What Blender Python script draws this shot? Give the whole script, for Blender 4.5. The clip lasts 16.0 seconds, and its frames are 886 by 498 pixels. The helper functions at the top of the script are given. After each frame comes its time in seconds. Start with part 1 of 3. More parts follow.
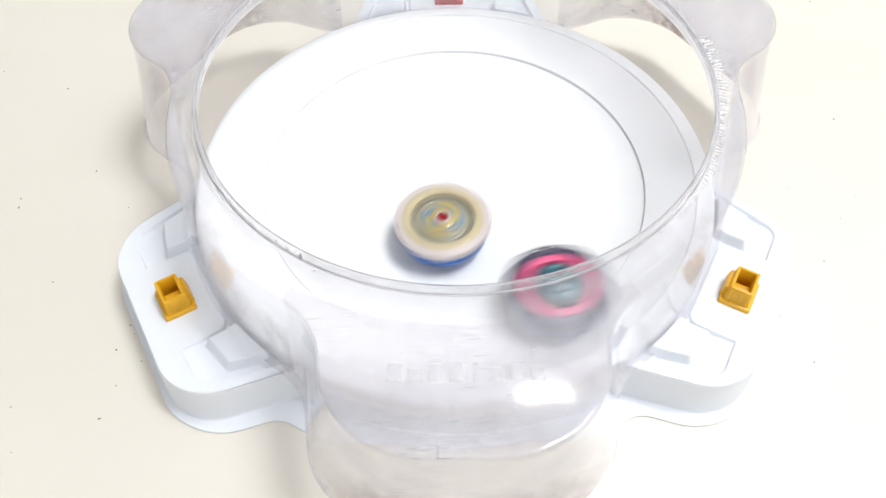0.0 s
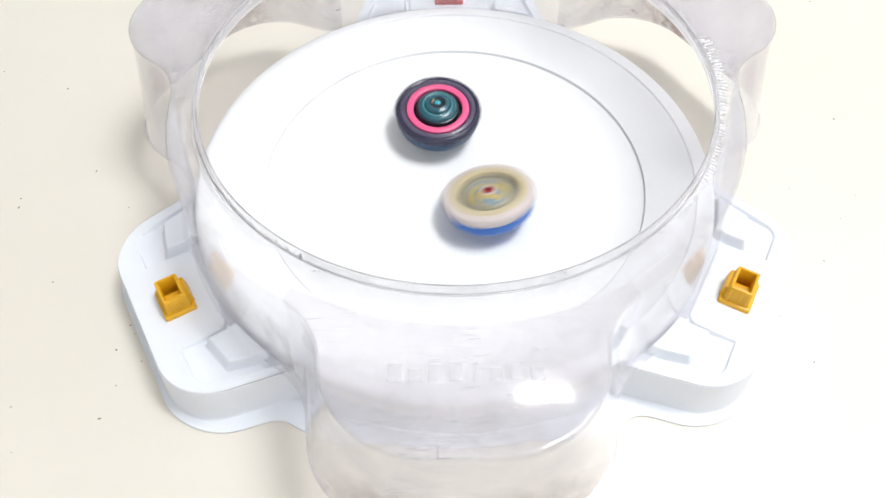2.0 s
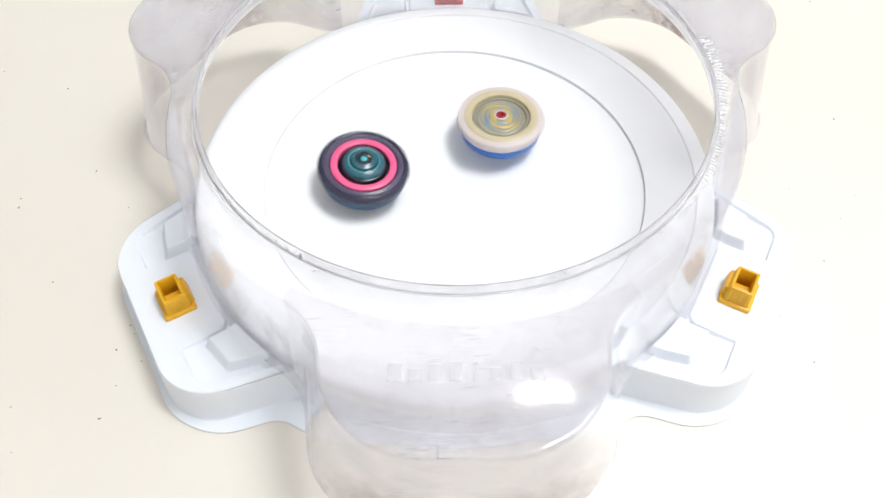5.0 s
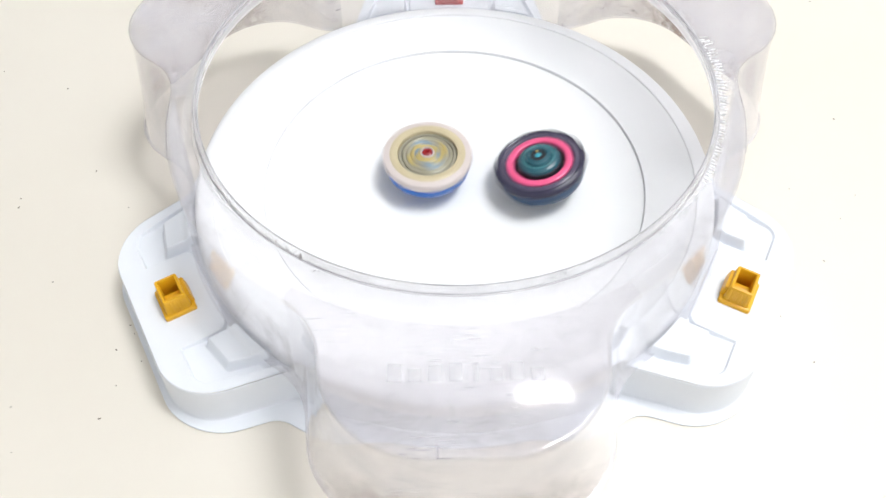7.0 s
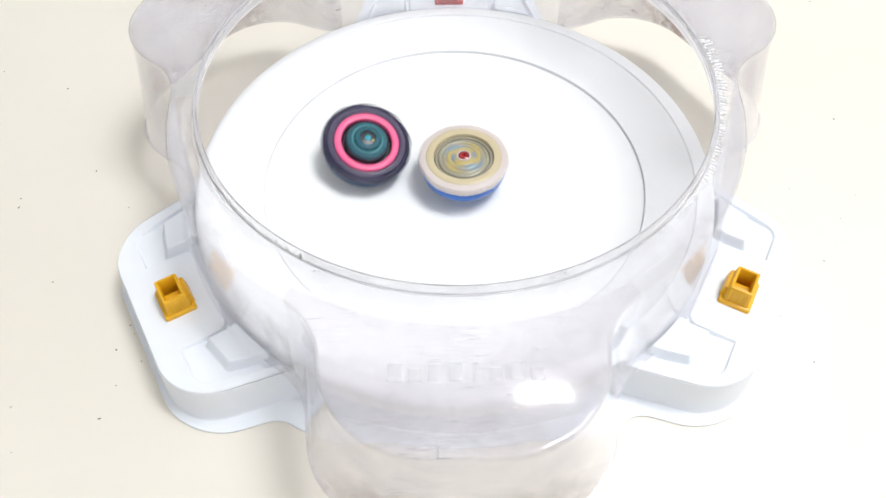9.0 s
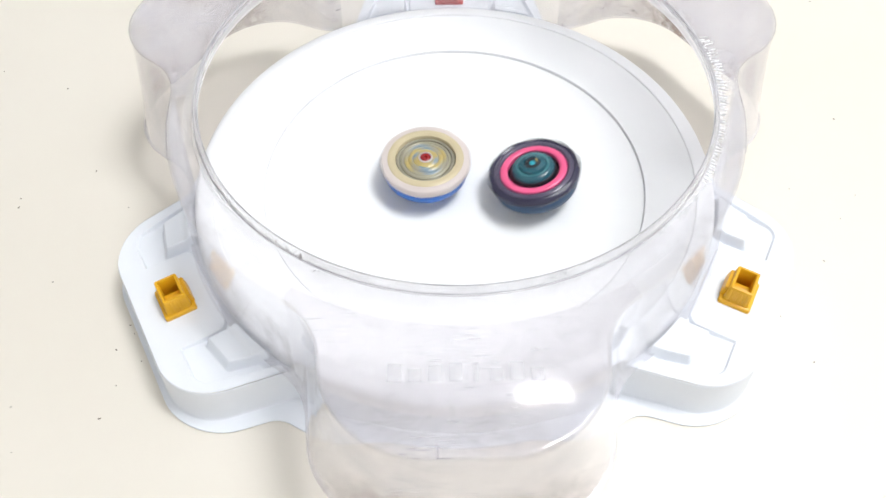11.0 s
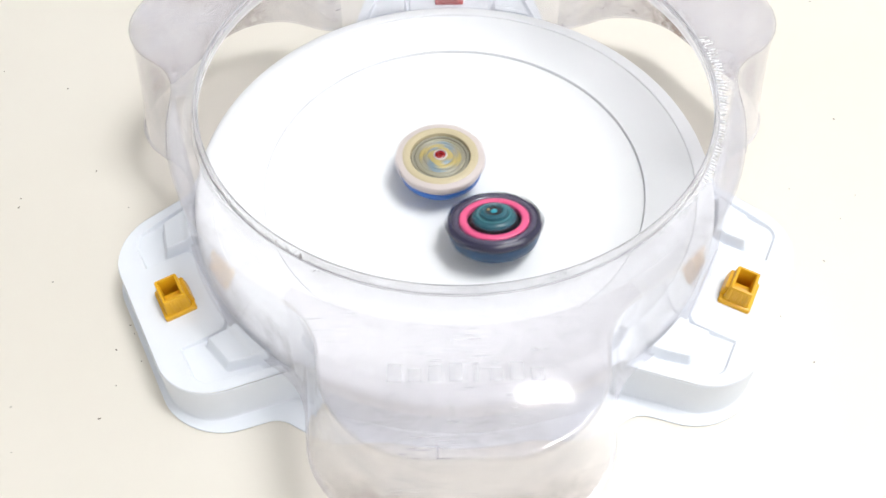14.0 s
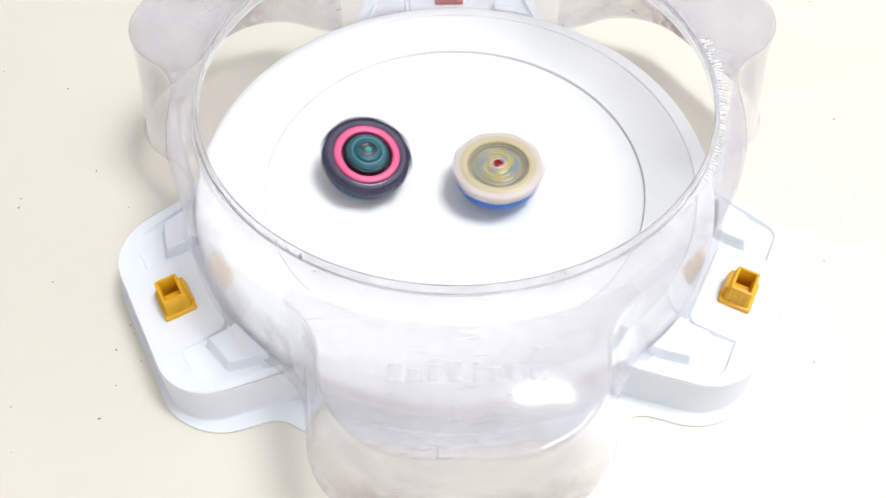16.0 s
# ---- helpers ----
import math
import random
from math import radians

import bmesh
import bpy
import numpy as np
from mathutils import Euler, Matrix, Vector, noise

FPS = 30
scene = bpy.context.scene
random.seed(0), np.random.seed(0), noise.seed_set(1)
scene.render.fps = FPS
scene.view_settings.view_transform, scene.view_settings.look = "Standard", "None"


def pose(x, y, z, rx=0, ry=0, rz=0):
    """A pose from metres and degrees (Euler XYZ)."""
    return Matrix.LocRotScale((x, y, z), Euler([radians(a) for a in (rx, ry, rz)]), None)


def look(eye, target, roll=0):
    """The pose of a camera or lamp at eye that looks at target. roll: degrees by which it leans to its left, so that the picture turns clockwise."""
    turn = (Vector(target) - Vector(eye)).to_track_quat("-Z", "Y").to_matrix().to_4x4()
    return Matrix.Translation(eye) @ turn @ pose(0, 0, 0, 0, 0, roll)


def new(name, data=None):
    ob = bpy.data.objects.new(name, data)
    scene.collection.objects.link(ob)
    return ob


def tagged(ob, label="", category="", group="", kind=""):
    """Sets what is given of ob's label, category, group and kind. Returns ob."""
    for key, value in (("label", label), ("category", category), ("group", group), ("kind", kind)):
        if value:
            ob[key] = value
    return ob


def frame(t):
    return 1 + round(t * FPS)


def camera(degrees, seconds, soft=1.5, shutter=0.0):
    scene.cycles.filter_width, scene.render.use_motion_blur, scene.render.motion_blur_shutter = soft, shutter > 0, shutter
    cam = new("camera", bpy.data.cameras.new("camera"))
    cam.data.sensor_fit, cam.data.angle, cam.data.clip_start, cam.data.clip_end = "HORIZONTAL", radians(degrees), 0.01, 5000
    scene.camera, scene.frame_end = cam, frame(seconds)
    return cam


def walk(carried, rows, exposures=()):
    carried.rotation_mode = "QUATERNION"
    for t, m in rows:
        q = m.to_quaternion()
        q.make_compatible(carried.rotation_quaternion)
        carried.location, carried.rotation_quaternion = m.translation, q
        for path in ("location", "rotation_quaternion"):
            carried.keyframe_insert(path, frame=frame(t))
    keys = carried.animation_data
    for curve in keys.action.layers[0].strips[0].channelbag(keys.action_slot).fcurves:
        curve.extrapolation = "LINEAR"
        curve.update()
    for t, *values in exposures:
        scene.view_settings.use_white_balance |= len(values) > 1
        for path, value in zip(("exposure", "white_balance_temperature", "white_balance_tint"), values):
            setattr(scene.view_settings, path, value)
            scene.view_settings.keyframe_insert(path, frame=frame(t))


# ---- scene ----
# The stadium's axis is the world's z axis; U is the dish ring's radius, ground at z = 0.
U = 0.11
EYE = (-0.00848, -0.28364, 0.35171)
LIFT = 0.0275


def zz(u):
    return u * U + LIFT


cam = camera(62.186, 16.0, soft=1.5, shutter=0.5)
CAM = Matrix(((0.99990643, 0.01323324, -0.00346683, EYE[0]),
              (-0.0127926, 0.81474958, -0.57967187, EYE[1]),
              (-0.00484634, 0.57966197, 0.81484263, EYE[2]),
              (0, 0, 0, 1)))
walk(cam, [(0.0, CAM), (16.0, CAM)], exposures=[(0.0, 0.62), (16.0, 0.62)])

# ---- light ----
world = bpy.data.worlds.new("world")
scene.world = world
world.use_nodes = True
sky = world.node_tree.nodes.new("ShaderNodeTexSky")
sky.sky_type, sky.sun_disc, sky.sun_elevation, sky.sun_rotation = "NISHITA", False, radians(35), radians(60)
world.node_tree.links.new(sky.outputs[0], world.node_tree.nodes["Background"].inputs[0])
world.node_tree.nodes["Background"].inputs[1].default_value = 0.05


def area(name, m, sx, sy, watts, col):
    d = bpy.data.lights.new(name, "AREA")
    d.shape, d.size, d.size_y, d.energy, d.color = "RECTANGLE", sx, sy, watts, col
    ob = new(name, d)
    ob.matrix_world = m
    return ob


area("ceiling_light_glow", look((0.85, 0.0, 2.30), (0.85, 0.0, 0)), 0.75, 0.75, 28, (0.965, 0.985, 1.0))
area("small_light_glow", look((0.37, 0.81, 2.30), (0.37, 0.81, 0)), 0.19, 0.036, 0.6, (1.0, 0.99, 0.97))
# fill light added on the camera's side to brighten the front faces
area("added_window_fill", look((0.2, -1.99, 1.45), (0.2, 0, 1.2)), 1.5, 1.1, 6.8, (0.94, 0.97, 1.0))


# ---- materials ----
def mat(name):
    m = bpy.data.materials.new(name)
    m.use_nodes = True
    n = m.node_tree.nodes
    return m, n, m.node_tree.links, n["Principled BSDF"]


def node(n, kind, **inputs):
    k = n.new(kind)
    for key, v in inputs.items():
        k.inputs[key.replace("_", " ")].default_value = v
    return k


def coords(n, l, scale=1.0):
    tc = n.new("ShaderNodeTexCoord")
    mp = n.new("ShaderNodeMapping")
    mp.inputs["Scale"].default_value = (scale, scale, scale)
    l.new(tc.outputs["Object"], mp.inputs["Vector"])
    return mp.outputs["Vector"]


def ramp(n, l, fac, a, b, ca, cb):
    r = n.new("ShaderNodeValToRGB")
    r.color_ramp.elements[0].position, r.color_ramp.elements[1].position = a, b
    r.color_ramp.elements[0].color, r.color_ramp.elements[1].color = (*ca, 1), (*cb, 1)
    l.new(fac, r.inputs["Fac"])
    return r.outputs["Color"]


def plastic(name, col, col2, rough=0.35, scale=60, bump=0.02, spec=0.5, sub=0.0):
    m, n, l, b = mat(name)
    v = coords(n, l)
    t = node(n, "ShaderNodeTexNoise", Scale=scale, Detail=6.0, Roughness=0.6)
    l.new(v, t.inputs["Vector"])
    t2 = node(n, "ShaderNodeTexNoise", Scale=scale * 12, Detail=3.0)
    l.new(v, t2.inputs["Vector"])
    l.new(ramp(n, l, t.outputs["Fac"], 0.3, 0.7, col, col2), b.inputs["Base Color"])
    l.new(ramp(n, l, t2.outputs["Fac"], 0.3, 0.7, (rough - 0.06,) * 3, (rough + 0.08,) * 3), b.inputs["Roughness"])
    b.inputs["Specular IOR Level"].default_value = spec
    bp = node(n, "ShaderNodeBump", Strength=bump, Distance=0.001)
    l.new(t2.outputs["Fac"], bp.inputs["Height"])
    l.new(bp.outputs["Normal"], b.inputs["Normal"])
    return m


def clear_plastic(name, tint, haze, gloss=0.05, spots=(), shiny=0.85, streaks=0.20, film=(0.80, 0.79, 0.82), dents=0.08, stain=(0.38, 0.25, 0.18), amount=0.78, reach=0.034):
    """Thin clear sheet: lets light straight through, mirrors at grazing angles, and is scuffed and dusty in patches."""
    m, n, l, b = mat(name)
    out = n["Material Output"]
    n.remove(b)
    v = coords(n, l)
    clear = node(n, "ShaderNodeBsdfTransparent", Color=(*tint, 1))
    shine = node(n, "ShaderNodeBsdfGlossy", Color=(1, 1, 1, 1), Roughness=gloss)
    dust = node(n, "ShaderNodeBsdfDiffuse", Color=(*film, 1))
    lw = node(n, "ShaderNodeLayerWeight", Blend=0.5)
    pw = n.new("ShaderNodeMath")
    pw.operation = "POWER"
    pw.inputs[1].default_value = 3.2
    l.new(lw.outputs["Facing"], pw.inputs[0])
    fres = n.new("ShaderNodeMath")
    fres.operation = "MULTIPLY_ADD"
    fres.inputs[1].default_value, fres.inputs[2].default_value = shiny, 0.035
    l.new(pw.outputs[0], fres.inputs[0])
    # fine scratches: stretched noise
    mp = n.new("ShaderNodeMapping")
    mp.inputs["Scale"].default_value = (900, 60, 300)
    mp.inputs["Rotation"].default_value = (0.3, 0.2, 0.6)
    l.new(v, mp.inputs["Vector"])
    scr = node(n, "ShaderNodeTexNoise", Scale=1.0, Detail=2.0)
    l.new(mp.outputs["Vector"], scr.inputs["Vector"])
    pat = node(n, "ShaderNodeTexNoise", Scale=22.0, Detail=6.0, Roughness=0.65)
    l.new(v, pat.inputs["Vector"])
    s1 = ramp(n, l, scr.outputs["Fac"], 0.60, 0.75, (0, 0, 0), (0.5, 0.5, 0.5))
    s2 = ramp(n, l, pat.outputs["Fac"], 0.40, 0.75, (haze,) * 3, (haze * 2.6,) * 3)
    mp2 = n.new("ShaderNodeMapping")
    mp2.inputs["Scale"].default_value = (70, 1100, 620)
    mp2.inputs["Rotation"].default_value = (0.1, 0.4, -0.5)
    l.new(v, mp2.inputs["Vector"])
    scr2 = node(n, "ShaderNodeTexNoise", Scale=1.0, Detail=1.0)
    l.new(mp2.outputs["Vector"], scr2.inputs["Vector"])
    s3 = ramp(n, l, scr2.outputs["Fac"], 0.64, 0.72, (0, 0, 0), (0.9, 0.9, 0.9))
    top = n.new("ShaderNodeMath")
    top.operation = "MAXIMUM"
    l.new(s1, top.inputs[0])
    l.new(s3, top.inputs[1])
    mul = n.new("ShaderNodeMath")
    mul.operation = "MULTIPLY"
    l.new(top.outputs[0], mul.inputs[0])
    l.new(pat.outputs["Fac"], mul.inputs[1])
    mul2 = n.new("ShaderNodeMath")
    mul2.operation = "MULTIPLY_ADD"
    mul2.inputs[1].default_value = streaks
    l.new(mul.outputs[0], mul2.inputs[0])
    l.new(s2, mul2.inputs[2])
    mix1 = n.new("ShaderNodeMixShader")
    l.new(mul2.outputs[0], mix1.inputs[0])
    l.new(clear.outputs[0], mix1.inputs[1])
    l.new(dust.outputs[0], mix1.inputs[2])
    if spots:
        # grime and scuffing rubbed into the sheet round a few spots
        last = None
        for p in spots:
            dist = n.new("ShaderNodeVectorMath")
            dist.operation = "DISTANCE"
            dist.inputs[1].default_value = p
            l.new(v, dist.inputs[0])
            if last is None:
                last = dist.outputs["Value"]
            else:
                low = n.new("ShaderNodeMath")
                low.operation = "MINIMUM"
                l.new(last, low.inputs[0])
                l.new(dist.outputs["Value"], low.inputs[1])
                last = low.outputs[0]
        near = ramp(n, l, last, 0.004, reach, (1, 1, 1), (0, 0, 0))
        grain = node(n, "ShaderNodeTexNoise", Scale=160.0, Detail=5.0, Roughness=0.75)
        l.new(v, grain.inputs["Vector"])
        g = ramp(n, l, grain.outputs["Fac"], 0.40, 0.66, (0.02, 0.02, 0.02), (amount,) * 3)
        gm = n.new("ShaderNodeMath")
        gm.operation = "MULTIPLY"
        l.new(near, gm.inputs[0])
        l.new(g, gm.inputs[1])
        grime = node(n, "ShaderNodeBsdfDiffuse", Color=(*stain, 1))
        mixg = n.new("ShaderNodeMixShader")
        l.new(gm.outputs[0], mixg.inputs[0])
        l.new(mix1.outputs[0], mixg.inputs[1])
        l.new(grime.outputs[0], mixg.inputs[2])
        mix1 = mixg
    mix2 = n.new("ShaderNodeMixShader")
    l.new(fres.outputs[0], mix2.inputs[0])
    l.new(mix1.outputs[0], mix2.inputs[1])
    l.new(shine.outputs[0], mix2.inputs[2])
    bp = node(n, "ShaderNodeBump", Strength=dents, Distance=0.001)
    l.new(pat.outputs["Fac"], bp.inputs["Height"])
    l.new(bp.outputs["Normal"], shine.inputs["Normal"])
    l.new(mix2.outputs[0], out.inputs["Surface"])
    return m


def floor_material():
    m, n, l, b = mat("cream_floor")
    v = coords(n, l)
    t = node(n, "ShaderNodeTexNoise", Scale=3.0, Detail=5.0)
    t2 = node(n, "ShaderNodeTexNoise", Scale=400.0, Detail=4.0)
    for k in (t, t2):
        l.new(v, k.inputs["Vector"])
    l.new(ramp(n, l, t.outputs["Fac"], 0.3, 0.7, (0.742, 0.692, 0.612), (0.778, 0.732, 0.658)), b.inputs["Base Color"])
    b.inputs["Roughness"].default_value = 0.45
    bp = node(n, "ShaderNodeBump", Strength=0.03, Distance=0.001)
    l.new(t2.outputs["Fac"], bp.inputs["Height"])
    l.new(bp.outputs["Normal"], b.inputs["Normal"])
    return m


def moulded_glass():
    """Solid clear plastic, which bends light."""
    m, n, l, b = mat("thick_clear_plastic")
    b.inputs["Base Color"].default_value = (0.985, 0.98, 0.985, 1)
    b.inputs["Transmission Weight"].default_value = 1.0
    b.inputs["IOR"].default_value = 1.46
    b.inputs["Roughness"].default_value = 0.12
    return m


FLOOR = floor_material()
WALL = plastic("white_wall_paint", (0.80, 0.80, 0.80), (0.84, 0.84, 0.84), 0.8, 4)
WHITE = plastic("white_plastic", (0.765, 0.79, 0.84), (0.795, 0.82, 0.865), 0.38, 25)
PANE = clear_plastic("window_glass", (0.97, 0.98, 0.98), 0.0, 0.02)
DISH = plastic("bright_white_plastic", (0.885, 0.89, 0.90), (0.905, 0.91, 0.92), 0.4, 25)
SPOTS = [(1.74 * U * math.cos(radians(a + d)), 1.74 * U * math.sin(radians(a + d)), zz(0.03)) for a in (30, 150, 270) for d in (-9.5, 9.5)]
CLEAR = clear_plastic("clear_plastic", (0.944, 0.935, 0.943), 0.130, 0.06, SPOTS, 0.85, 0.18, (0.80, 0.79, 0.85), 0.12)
DULL = clear_plastic("dull_clear_plastic", (0.96, 0.958, 0.97), 0.08, 0.85)
RUBBED = [(r * U * math.cos(radians(a)), r * U * math.sin(radians(a)), zz(h)) for r, a, h in ((1.335, 214, 0.40), (1.345, 224, 0.25), (1.36, 234, 0.22), (1.335, 322, 0.40))]
PANEL = clear_plastic("scratched_clear_plastic", (0.961, 0.958, 0.968), 0.080, 0.10, RUBBED, 0.34, 0.05, stain=(0.40, 0.37, 0.38), amount=0.24, reach=0.040)
LIP = clear_plastic("scuffed_clear_plastic", (0.955, 0.955, 0.965), 0.12)
BEAD = moulded_glass()
# grey for the shade painted between the lip's white ridges
TICK_SHADE = plastic("pale_grey_tick_shade", (0.60, 0.59, 0.60), (0.70, 0.69, 0.70), 0.5)
NICK = plastic("grey_nick", (0.22, 0.20, 0.20), (0.36, 0.34, 0.34), 0.7)
HAIR = clear_plastic("whitened_scratch", (0.985, 0.985, 0.99), 0.14, 0.5)
# opaque grey that paints the dark refraction lines of the clear lip
EDGE_LINE = plastic("painted_edge_line", (0.32, 0.31, 0.33), (0.56, 0.55, 0.58), 0.3, 90)
EMBOSS = clear_plastic("embossed_clear_plastic", (0.97, 0.97, 0.975), 0.12, 0.35)
YELLOW = plastic("yellow_plastic", (0.72, 0.375, 0.009), (0.78, 0.42, 0.014), 0.36)
RED = plastic("red_plastic", (0.55, 0.05, 0.05), (0.62, 0.08, 0.08), 0.35)
SPECK = plastic("dark_grit", (0.10, 0.08, 0.06), (0.25, 0.20, 0.15), 0.9)
PALE = plastic("pale_lilac_plastic", (0.59, 0.52, 0.50), (0.66, 0.59, 0.57), 0.3)
GOLDY = plastic("pale_yellow_plastic", (0.53, 0.45, 0.28), (0.60, 0.52, 0.35), 0.3)
GREY = plastic("grey_plastic", (0.27, 0.25, 0.19), (0.36, 0.34, 0.27), 0.35)
SILVER = plastic("silver_plastic", (0.30, 0.28, 0.20), (0.38, 0.36, 0.27), 0.3)
BLUE = plastic("blue_plastic", (0.020, 0.125, 0.48), (0.032, 0.165, 0.56), 0.3)
SKY = plastic("light_blue_plastic", (0.19, 0.26, 0.31), (0.23, 0.31, 0.37), 0.3)
AMBER = plastic("amber_plastic", (0.44, 0.34, 0.12), (0.52, 0.42, 0.18), 0.3)
NAVY = plastic("navy_plastic", (0.022, 0.020, 0.046), (0.040, 0.037, 0.075), 0.20)
NAVY2 = plastic("blue_black_plastic", (0.008, 0.042, 0.110), (0.014, 0.065, 0.15), 0.4)
MAUVE = plastic("grey_mauve_plastic", (0.070, 0.060, 0.105), (0.105, 0.090, 0.145), 0.25)
BLACK = plastic("black_plastic", (0.012, 0.014, 0.02), (0.02, 0.022, 0.03), 0.3)
PINK = plastic("pink_plastic", (0.82, 0.095, 0.25), (0.87, 0.13, 0.30), 0.35)
TEAL = plastic("teal_plastic", (0.016, 0.085, 0.12), (0.03, 0.13, 0.165), 0.25)
SLATE = plastic("slate_teal_plastic", (0.05, 0.19, 0.22), (0.07, 0.25, 0.28), 0.3)
CYAN = plastic("cyan_plastic", (0.03, 0.34, 0.44), (0.05, 0.42, 0.52), 0.3)
CHIP = plastic("red_chip_plastic", (0.26, 0.010, 0.014), (0.34, 0.018, 0.022), 0.25)


def glow(name, strength, col):
    m, n, l, b = mat(name)
    b.inputs["Emission Color"].default_value = (*col, 1)
    b.inputs["Emission Strength"].default_value = strength
    return m


# ---- mesh helpers ----
def finish(name, bm, material, parent=None, label="", smooth=40):
    bmesh.ops.recalc_face_normals(bm, faces=bm.faces)
    me = bpy.data.meshes.new(name)
    bm.to_mesh(me)
    bm.free()
    me.materials.append(material)
    if smooth:
        me.shade_smooth()
        me.set_sharp_from_angle(angle=radians(smooth))
    ob = new(name, me)
    if parent:
        ob.parent = parent
    if label:
        ob["label"] = label
    return ob


def part(name, bm, material, parent, label="", smooth=40):
    return finish(name, bm, material, parent, label, smooth)


def skin(rings, closed=True, cap0=False, cap1=False):
    """A surface through rings of points, each ring a closed loop."""
    bm = bmesh.new()
    vs = [[bm.verts.new(p) for p in ring] for ring in rings]
    k = len(rings[0])
    for a, b in zip(vs, vs[1:]):
        for i in range(k if closed else k - 1):
            j = (i + 1) % k
            bm.faces.new((a[i], a[j], b[j], b[i]))
    if cap0:
        bm.faces.new(vs[0])
    if cap1:
        bm.faces.new(vs[-1])
    return bm


def lathe(profile, k=96, cap0=False, cap1=False):
    """profile: (radius, height) pairs."""
    return skin([[(r * math.cos(2 * math.pi * i / k), r * math.sin(2 * math.pi * i / k), z) for i in range(k)] for r, z in profile], cap0=cap0, cap1=cap1)


def box(bm, x0, x1, y0, y1, z0, z1, m=None, bevel=0.0):
    made = bmesh.ops.create_cube(bm, size=1, matrix=Matrix.Translation(((x0 + x1) / 2, (y0 + y1) / 2, (z0 + z1) / 2)) @ Matrix.Diagonal((x1 - x0, y1 - y0, z1 - z0, 1)))
    vs = made["verts"]
    if bevel:
        es = list({e for v in vs for e in v.link_edges})
        out = bmesh.ops.bevel(bm, geom=es, offset=bevel, segments=2, affect="EDGES", profile=0.5)
        vs = list({v for f in out["faces"] for v in f.verts} | {v for v in vs if v.is_valid})
    if m is not None:
        bmesh.ops.transform(bm, matrix=m, verts=vs)
    return bm


def one_box(*a, **k):
    return box(bmesh.new(), *a, **k)


# ---- room ----
def structure(name, bm, material, label, category):
    return tagged(finish(name, bm, material), label, category, kind="structure")


RX, RY, RH = 2.0, 2.0, 2.4
structure("floor", one_box(-RX, RX, -RY, RY, -0.1, 0), FLOOR, "smooth cream floor with a few specks of grit", "floor")
structure("ceiling", one_box(-RX, RX, -RY, RY, RH, RH + 0.1), WALL, "plain white painted ceiling", "ceiling")
structure("wall_north", one_box(-RX, RX, RY, RY + 0.1, 0, RH), WALL, "plain white painted wall", "wall")
# opening for the added fill window
WX0, WX1, WZ0, WZ1 = -0.6, 1.0, 0.85, 2.05
bm = bmesh.new()
for x0, x1, z0, z1 in ((-RX, WX0, 0, RH), (WX1, RX, 0, RH), (WX0, WX1, 0, WZ0), (WX0, WX1, WZ1, RH)):
    box(bm, x0, x1, -RY - 0.1, -RY, z0, z1)
structure("wall_south", bm, WALL, "plain white painted wall with an opening for the added window", "wall")


# unseen window, added to give the fill light an opening
def window():
    w = tagged(new("added_window_1"), "unseen white framed window with two clear panes, added for fill light", "window", kind="structure")
    bm = bmesh.new()
    y0, y1 = -RY - 0.07, -RY - 0.02
    for x0, x1, z0, z1 in ((WX0, WX0 + 0.05, WZ0, WZ1), (WX1 - 0.05, WX1, WZ0, WZ1), (WX0 + 0.05, WX1 - 0.05, WZ0, WZ0 + 0.05), (WX0 + 0.05, WX1 - 0.05, WZ1 - 0.05, WZ1), (0.175, 0.225, WZ0 + 0.05, WZ1 - 0.05)):
        box(bm, x0, x1, y0, y1, z0, z1)
    part("window_frame", bm, WALL, w)
    for x0, x1 in ((WX0 + 0.05, 0.175), (0.225, WX1 - 0.05)):
        pane = part("pane", one_box(x0, x1, -RY - 0.048, -RY - 0.042, WZ0 + 0.05, WZ1 - 0.05), PANE, w, "clear glass pane")
        pane.visible_shadow = False


window()
structure("wall_west", one_box(-RX - 0.1, -RX, -RY, RY, 0, RH), WALL, "plain white painted wall", "wall")
structure("wall_east", one_box(RX, RX + 0.1, -RY, RY, 0, RH), WALL, "plain white painted wall", "wall")


def ceiling_lamp(x, y, w, d, label):
    lamp = tagged(new("ceiling_lamp"), label, "lamp")
    lamp.location = (x, y, RH)
    w, d = w / 2, d / 2
    part("housing", one_box(-w - 0.03, w + 0.03, -d - 0.03, d + 0.03, -0.07, 0, bevel=0.01), WALL, lamp)
    part("diffuser", one_box(-w, w, -d, d, -0.085, -0.072), LAMP_GLOW, lamp, "glowing white diffuser")


LAMP_GLOW = glow("lamp_glow", 2, (0.955, 0.985, 1.0))
ceiling_lamp(0.85, 0.0, 0.75, 0.75, "large square white ceiling lamp, switched on")
ceiling_lamp(0.37, 0.81, 0.19, 0.036, "small rectangular white ceiling lamp, switched on")


# ---- plan outlines of the stadium ----
def tongue(x, y, a, reach, half, taper, r):
    """Signed distance to a tapered, round-cornered tongue that sticks out from the axis in direction a."""
    u = x * math.cos(a) + y * math.sin(a)
    v = abs(-x * math.sin(a) + y * math.cos(a))
    d1 = u - reach
    d2 = (v - (half - taper * (u - 1.3))) / math.hypot(1, taper)
    if u < 0:
        return 9.0
    if d1 > -r and d2 > -r:
        return math.hypot(d1 + r, d2 + r) - r
    return max(d1, d2)


def smin(a, b, k):
    h = max(k - abs(a - b), 0) / k
    return min(a, b) - h * h * k / 4


